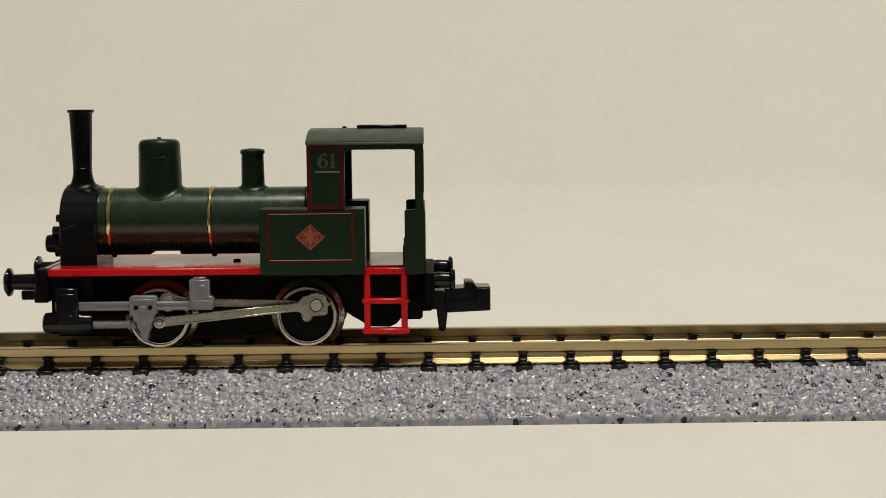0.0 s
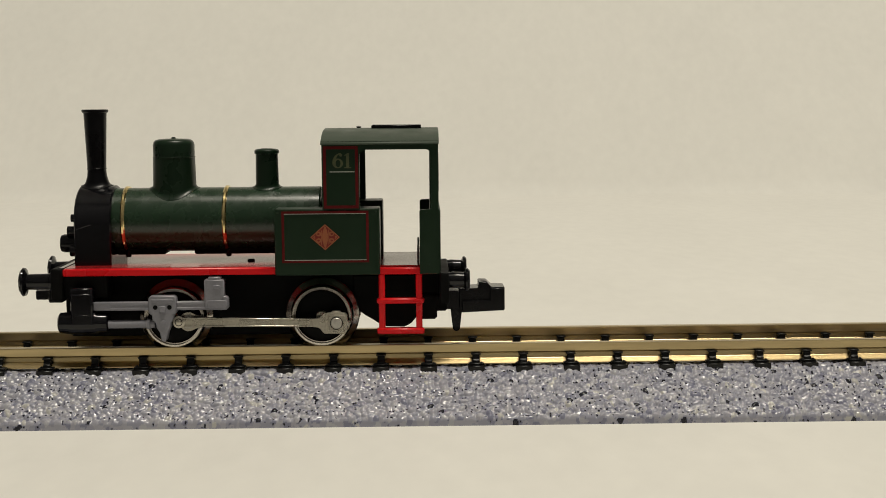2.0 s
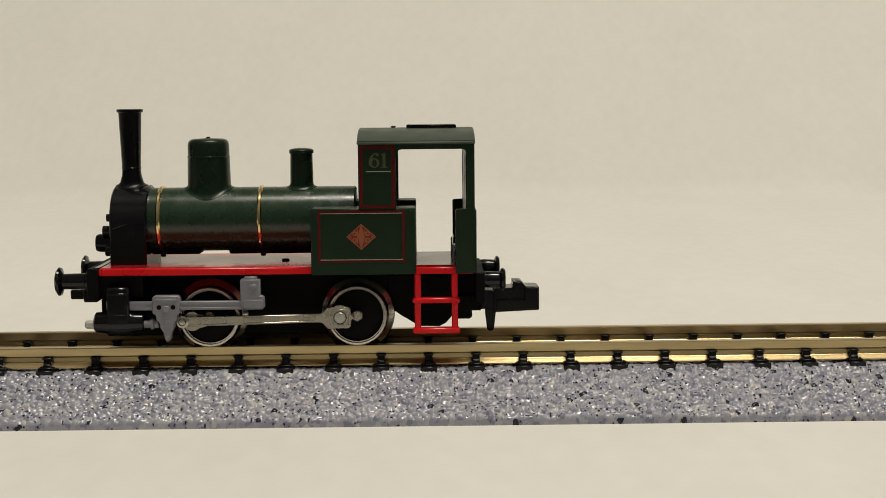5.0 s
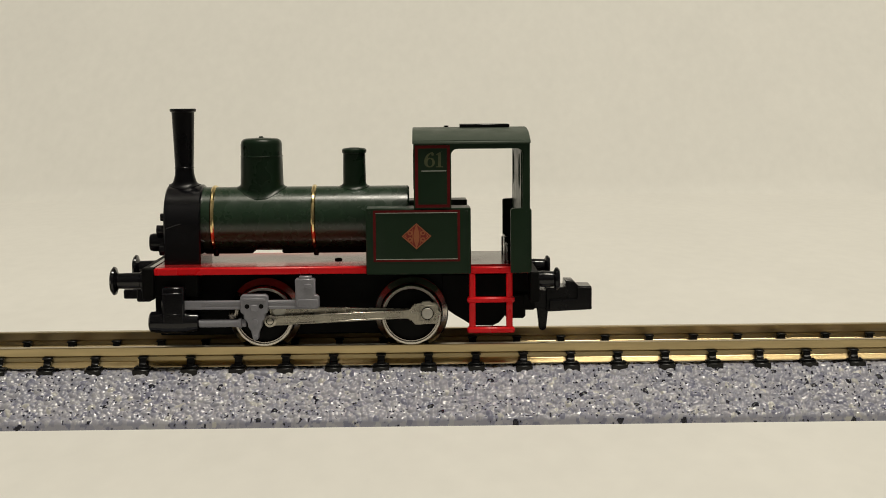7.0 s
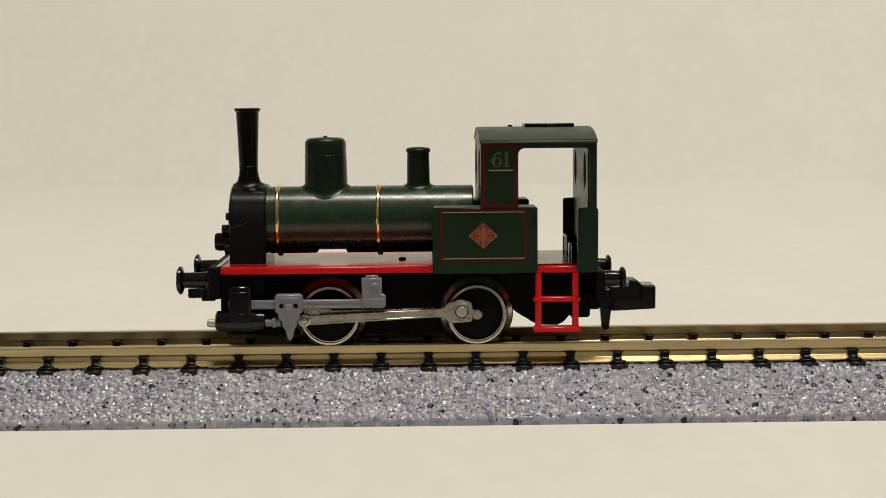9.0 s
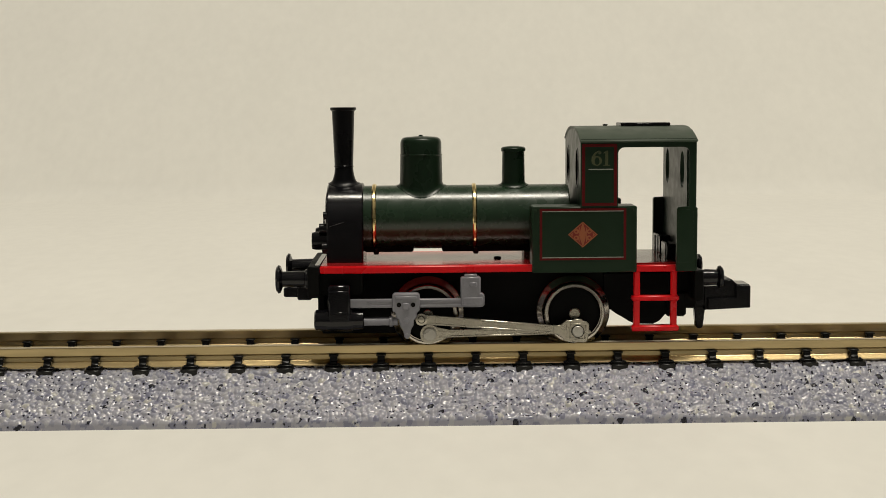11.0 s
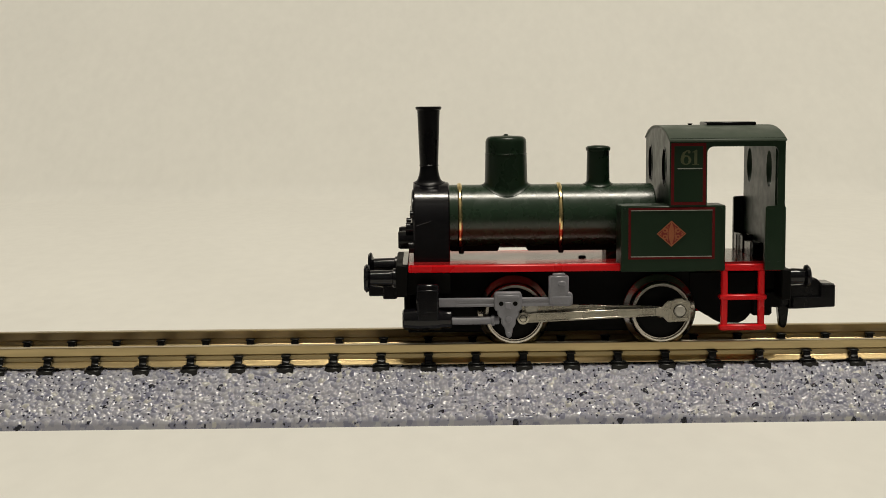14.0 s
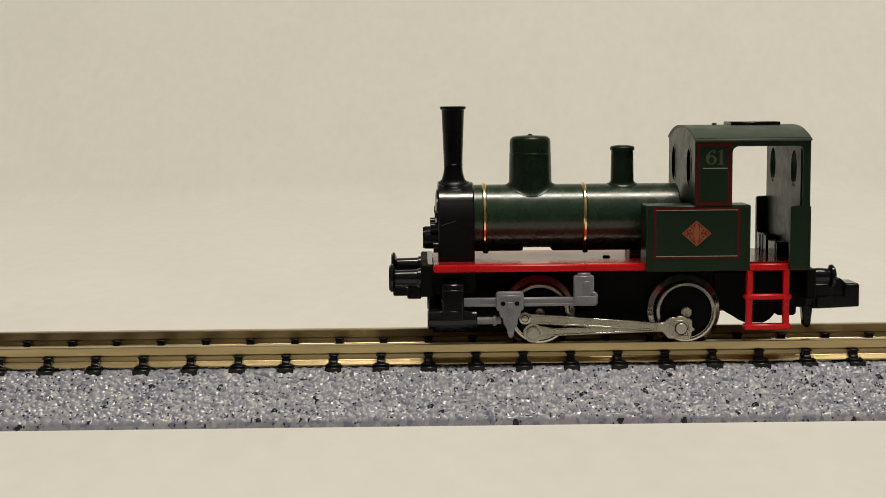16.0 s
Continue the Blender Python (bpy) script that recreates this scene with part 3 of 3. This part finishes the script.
    part("lining", frame_lines(-11.15, -7.62, 14.35, 20.62, 0.3, -7.5), LINE_RED, cab, "red lining round the number panel")
    part("number_line", box(-10.5, -8.0, -7.54, -7.45, 18.0, 18.1, 0), LINE_AND_GLINT, cab, "highlight painted along the red lining under the number")
    part("number", figures_61(-9.22, 18.42, -7.53), GOLD, cab, "dull gold painted number 61")
    part("backhead", [lathe([(0, -10.8), (2.9, -10.8), (2.9, -9.6), (2.6, -9.4), (0, -9.4)], (0, 0, 12.2), "x", 32), box(-10.8, -9.6, -2.6, 2.6, 8.3, 12, 0.1)], BLACK, cab, "black boiler backhead in the cab")
    for y0, y1, top in ((2.2, 6.6, 10.3), (-2.4, 1.4, 9.9)):
        part("locker", [box(-1.55, -0.36, y0, y1, 8.3, top, 0.12)], BLACK, cab, "black box locker in the cab")
    # added bright bars stand in for the glint on the lockers' upright edges
    for y, top in ((4.4, 10.2), (-2.26, 10.05)):
        part("locker_glint", [box(-1.79, -1.6, y - 0.1, y + 0.1, 8.3, top, 0.06)], BOLT, cab, "thin bright bar standing in for the glint on a locker edge")


def ladders():
    for y in (-6.6, 6.6):
        a, b = y - 0.32, y + 0.32
        forms = [box(-5.75, -5.1, a, b, 1.5, 7.6, 0.12), box(-1.95, -1.3, a, b, 1.5, 7.6, 0.12), box(-5.95, -1.1, a - 0.15, b + 0.3, 4.5, 5.05, 0.14), box(-5.95, -1.1, a - 0.15, b + 0.3, 1.35, 1.95, 0.14)]
        part("step_ladder", forms, RED, loco, "bright red cab step ladder")


def cylinders():
    for s in (-1, 1):
        y0, y1 = sorted((s * 7.6, s * 3.4))
        forms = [box(-37.05, -34.75, y0, y1, 2.6, 6.5, 0.2), box(-36.95, -34.85, y0 - 0.14, y1 + 0.14, 5.72, 5.95, 0.1)]
        forms.append(lathe([(0, -38.5), (0.85, -38.5), (1.05, -38.35), (1.12, -37.6), (1.2, -37.1), (1.2, -34.7), (1.05, -34.5), (0.98, -33.5), (0.85, -33.4), (0, -33.4)], (0, s * 6.35, 2.78), "x", 32))
        forms.append(box(-36.6, -35.2, y0 - 0.05, y1 + 0.05, 3.6, 3.72, 0.03))
        part("cylinder_block", forms, GLOSSBLACK, loco, "glossy black steam cylinder with valve chest")
        a, b = sorted((s * 7.0, s * 6.4))
        bar = [box(-34.75, -21.9, a, b, 4.2, 5.1, 0.1), box(-33.0, -22.8, min(a, b) - 0.06, max(a, b) + 0.06, 4.78, 5.06, 0.05), box(-33.0, -22.8, min(a, b) - 0.06, max(a, b) + 0.06, 4.24, 4.5, 0.05)]
        bar += [box(-23.4, -21.35, a - 0.2, b + 0.2, 4.3, 7.35, 0.14), box(-23.0, -21.7, a - 0.12, b + 0.3, 7.2, 7.6, 0.1), box(-23.3, -20.95, a - 0.28, b + 0.2, 4.2, 5.4, 0.25)]
        bar += [lathe([(0, -0.4), (0.32, -0.4), (0.4, -0.3), (0.4, 0.4), (0, 0.4)], (-21.35, s * 6.8, 5.25), "y", 16), box(-22.6, -21.6, min(a, b) - 0.3, max(a, b), 6.2, 6.9, 0.2)]
        part("slide_bar", bar, GREY, loco, "grey plastic slide bar and hanger bracket", (-0.1, 0, -0.14))


def tyre_form(s):
    prof = [(2.84, 5.82), (3.02, 5.82), (WHEEL_R, 5.74), (WHEEL_R, 5.45), (2.84, 5.45), (2.84, 5.82)]
    return lathe([(r, s * h) for r, h in prof], (0, 0, 0), "y", 64)


def flange_form(s):
    prof = [(2.7, 5.45), (WHEEL_R, 5.45), (WHEEL_R + 0.04, 4.7), (3.3, 4.45), (3.72, 4.3), (3.85, 4.1), (3.75, 3.95), (2.6, 3.95), (2.6, 5.3), (2.7, 5.45)]
    return lathe([(r, s * h) for r, h in prof], (0, 0, 0), "y", 64)


def wheelset(x, name):
    forms = [lathe([(0, -3.9), (0.6, -3.9), (0.6, 3.9), (0, 3.9)], (0, 0, 0), "y", 16)]
    for s in (-1, 1):
        forms.append(lathe([(0, s * 5.42), (2.3, s * 5.42), (2.62, s * 5.3), (2.7, s * 5.25), (2.7, s * 4.1), (0, s * 4.1)], (0, 0, 0), "y", 48))
    w = part("wheelset", forms, CHASSIS, loco, "black wheel pair with bright metal tyres", (x, 0, AXLE_Z))
    for s in (-1, 1):
        part("tyre", tyre_form(s), STEEL, w, "bright nickel tyre face")
        part("flange", flange_form(s), TREAD, w, "dark polished tread and flange")
        crank = [lathe([(0, s * 5.4), (0.58, s * 5.4), (0.58, s * 5.85), (0.48, s * 5.95), (0, s * 5.95)], (0, 0, 0), "y", 20)]
        px, pz = (CRANK, 0.0) if s < 0 else (0.0, CRANK)
        crank.append(lathe([(0, s * 5.4), (0.62, s * 5.4), (0.62, s * 5.9), (0.4, s * 5.95), (0.4, s * 6.3), (0, s * 6.3)], (px, 0, pz), "y", 20))
        part("crank", crank, ROD, w, "grey crank boss and pin")
    return w


def rod_bar(x0, x1, h0, h1, y0, y1):
    """A tapered bar with raised edges and a sunk groove between them."""
    e = 0.2
    plate = prism([(x0, -h0), (x1, -h1), (x1, h1), (x0, h0)], "y", y0 + 0.1, y1, 0.03)
    rims = [prism([(x0, s * h0), (x1, s * h1), (x1, s * (h1 - e)), (x0, s * (h0 - e))], "y", y0, y1, 0.05) for s in (-1, 1)]
    return [plate] + rims


ROD_L, PISTON_Z = 16.1, 2.82


def rods(s):
    def ys(a, b):
        return sorted((s * a, s * b))
    # coupling rod: origin on the rear pin
    a, b = ys(6.3, 6.0)
    base = FRONT_X - REAR_X
    forms = rod_bar(base + 0.6, -0.6, 0.42, 0.36, a, b) if s < 0 else [box(base, 0, a, b, -0.4, 0.4, 0.05)]
    forms += [lathe([(0, b if s < 0 else a), (0.98, b if s < 0 else a), (0.98, s * 6.32), (0, s * 6.32)], (x, 0, 0), "y", 28) for x in (0, base)]
    forms.append(prism([(base + 0.4, -0.8), (base + 2.2, -0.4), (base + 2.2, 0.4), (base + 0.4, 0.8)], "y", a + 0.03, b - 0.03, 0.04))
    coupling = part("coupling_rod", forms, ROD, loco, "grey metal coupling rod")
    part("bolt", lathe([(0, s * 6.0), (0.7, s * 6.0), (0.7, s * 6.5), (0.62, s * 6.58), (0, s * 6.6)], (base, 0, 0), "y", 24), BOLT, coupling, "bright round pin head")
    # connecting rod: origin on the rear pin
    a, b = ys(6.95, 6.55)
    main = rod_bar(-ROD_L + 0.2, -1.0, 0.5, 0.42, a, b) if s < 0 else [box(-ROD_L, -1, a, b, -0.45, 0.45, 0.05)]
    big = [(-2.2, -0.38), (-1.75, -0.42), (-1.5, -0.52), (-1.3, -0.78), (-1.1, -1.02), (0.75, -1.02), (0.95, -0.85), (1.0, -0.25), (1.3, 0.0), (1.0, 0.25), (0.95, 0.8), (0.7, 0.98), (0.4, 0.98), (0.3, 1.15), (-0.4, 1.15), (-0.5, 0.98), (-1.1, 0.98), (-1.3, 0.76), (-1.5, 0.52), (-1.75, 0.42), (-2.2, 0.38)]
    big = [(1.14 * u, 1.1 * v) for u, v in big]
    main.append(prism(big, "y", a - 0.03, b + 0.03, 0.05))
    main.append(box(-1.2, -0.98, a - 0.1, b, -0.78, 0.78, 0.03))
    main += [box(-0.82, 0.86, a - 0.13, b, 0.7, 0.86, 0.03), box(-0.82, 0.86, a - 0.13, b, -0.86, -0.7, 0.03), box(-0.82, -0.68, a - 0.13, b, -0.68, 0.68, 0.03), box(0.72, 0.86, a - 0.13, b, -0.68, 0.68, 0.03)]
    main.append(lathe([(0, b), (0.6, b), (0.62, a - 0.03), (0.5, a - 0.1), (0, a - 0.12)] if s < 0 else [(0, a), (0.6, a), (0.6, b), (0, b)], (-ROD_L, 0, 0), "y", 24))
    con = part("connecting_rod", main, ROD, loco, "fluted grey metal connecting rod")
    part("bolt", lathe([(0, s * 6.9), (0.58, s * 6.9), (0.58, s * 7.1), (0.5, s * 7.2), (0, s * 7.22)], (0, 0, 0), "y", 24), BOLT, con, "bright round crank pin head")
    part("bolt", lathe([(0, s * 6.9), (0.3, s * 6.9), (0.3, s * 7.1), (0.22, s * 7.15), (0, s * 7.15)], (-ROD_L, 0, 0), "y", 16), ROD, con, "small grey pin head")
    for x, r in ((0, 0.6), (-ROD_L, 0.33)):
        part("groove", lathe([(r, s * 6.9), (r + 0.06, s * 6.9), (r + 0.06, s * 7.085), (r, s * 7.085), (r, s * 6.9)], (x, 0, 0), "y", 24), CHASSIS, con, "dark groove round the pin")
    # crosshead: origin on its middle, with piston rod and tail rod
    a, b = ys(7.35, 6.2)
    plate = [(-1.42, 4.05), (-1.42, 5.55), (-1.2, 5.8), (1.2, 5.8), (1.42, 5.55), (1.42, 4.05), (1.3, 3.92), (1.1, 3.85), (1.1, 3.35), (0.8, 3.05), (0.76, 2.5), (0.5, 2.05), (0.36, 1.3), (0.2, 1.08), (-0.06, 1.08), (-0.2, 1.3), (-0.36, 2.05), (-0.66, 2.5), (-0.72, 3.05), (-1.08, 3.35), (-1.08, 3.85), (-1.3, 3.92)]
    xh = [prism(plate, "y", a, b, 0.1), box(-1.1, 1.1, a - 0.08, b, 5.2, 5.5, 0.06), box(-0.35, 0.35, a - 0.15, b, 4.1, 4.8, 0.08)]
    xh += [lathe([(0, s * 7.3), (0.34, s * 7.3), (0.3, s * 7.45), (0, s * 7.47)], (0.05, 0, 3.0), "y", 16), lathe([(0, s * 7.3), (0.24, s * 7.3), (0.2, s * 7.42), (0, s * 7.44)], (0.06, 0, 1.45), "y", 14)]
    xh.append(lathe([(0, -6.6), (0.42, -6.6), (0.42, -1.75), (0.55, -1.7), (0.55, -1.4), (0.42, -1.35), (0.42, -0.9), (0, -0.9)], (0, s * 6.6, PISTON_Z), "x", 24))
    cross = part("crosshead", xh, GREY, loco, "grey plastic crosshead with piston rod")
    part("tail_rod", lathe([(0, -8.4), (0.3, -8.4), (0.43, -8.25), (0.43, -6.5), (0, -6.5)], (0, s * 6.6, PISTON_Z), "x", 20), BOLT, cross, "bright round tail rod end")
    if s < 0:
        for x in (-0.72, 0.72):
            part("hole", lathe([(0, s * 7.33), (0.24, s * 7.33), (0.24, s * 7.368), (0, s * 7.368)], (x, 0, 4.62), "y", 14), CHASSIS, cross, "dark round hole")
    return coupling, con, cross


chassis()
boiler()
tanks_and_cab()
ladders()
cylinders()
rear_wheels = wheelset(REAR_X, "rear")
front_wheels = wheelset(FRONT_X, "front")
SIDES = {s: rods(s) for s in (-1, 1)}

# time, travel of the locomotive in millimetres, angle of the near crank in degrees
DRIVE = [
    (0.0, -0.38, 50.9), (0.5, 0.05, 29.1), (1.0, 0.45, 15.1), (1.5, 0.78, -2.8), (2.0, 1.13, -18.9),
    (2.5, 1.51, -36.6), (3.0, 1.97, -57.4), (3.5, 2.44, -75.7), (4.0, 2.92, -108.6), (6.5, 8.71, -298.1),
    (7.0, 10.38, -348.0), (7.5, 11.58, -393.1), (8.0, 13.37, -442.5), (8.5, 15.06, -499.5), (9.0, 17.16, -556.1),
    (11.5, 29.36, -859.8), (12.0, 30.87, -907.7), (12.5, 32.87, -953.3), (13.0, 34.41, -994.5), (13.5, 35.39, -1032.6),
    (14.0, 36.28, -1068.6), (14.5, 36.91, -1106.6), (15.0, 37.56, -1137.8), (15.5, 38.3, -1173.0), (16.0, 38.85, -1196.7),
]


def glide(rows, col, t):
    """A smooth curve through the rows that never overshoots."""
    xs, ys = [r[0] for r in rows], [r[col] for r in rows]
    d = [(ys[i + 1] - ys[i]) / (xs[i + 1] - xs[i]) for i in range(len(xs) - 1)]
    m = [d[0]] + [0.0 if d[i - 1] * d[i] <= 0 else 2 * d[i - 1] * d[i] / (d[i - 1] + d[i]) for i in range(1, len(d))] + [d[-1]]
    i = max(k for k in range(len(xs) - 1) if xs[k] <= t + 1e-9)
    h = xs[i + 1] - xs[i]
    u = (t - xs[i]) / h
    return (2 * u**3 - 3 * u**2 + 1) * ys[i] + (u**3 - 2 * u**2 + u) * h * m[i] + (3 * u**2 - 2 * u**3) * ys[i + 1] + (u**3 - u**2) * h * m[i + 1]


def motions():
    """The locomotive creeps along the rails while its wheels, slipping a little, drive the rods, which hang a little loose on their pins."""
    times = [k / 10 for k in range(161)]
    travel = [glide(DRIVE, 1, t) for t in times]
    turn = [glide(DRIVE, 2, t) for t in times]
    walk(loco, [(t, pose(x * MM, 0, RAIL * MM)) for t, x in zip(times, travel)])
    for w, x, lead in ((rear_wheels, REAR_X, 0), (front_wheels, FRONT_X, 9)):
        walk(w, [(t, pose(x * MM, 0, AXLE_Z * MM, 0, -a - lead, 0)) for t, a in zip(times, turn)])
    for s, (coupling, con, cross) in SIDES.items():
        rc, rm, rx = [], [], []
        for t, a in zip(times, turn):
            a = radians(a if s < 0 else a + 90)
            px, pz = REAR_X + CRANK * math.cos(a), AXLE_Z + CRANK * math.sin(a)
            lean = math.asin((pz - PISTON_Z) / ROD_L)
            end = px - ROD_L * math.cos(lean)
            droop = math.asin((0.32 * math.cos(a) + 0.28 * math.sin(a)) / (REAR_X - FRONT_X))
            rc.append((t, pose(px * MM, 0, pz * MM, 0, math.degrees(droop), 0)))
            rm.append((t, pose(px * MM, 0, pz * MM, 0, -math.degrees(lean), 0)))
            rx.append((t, pose((end - 1.55) * MM, 0, -0.2 * MM)))
        walk(coupling, rc)
        walk(con, rm)
        walk(cross, rx)


motions()
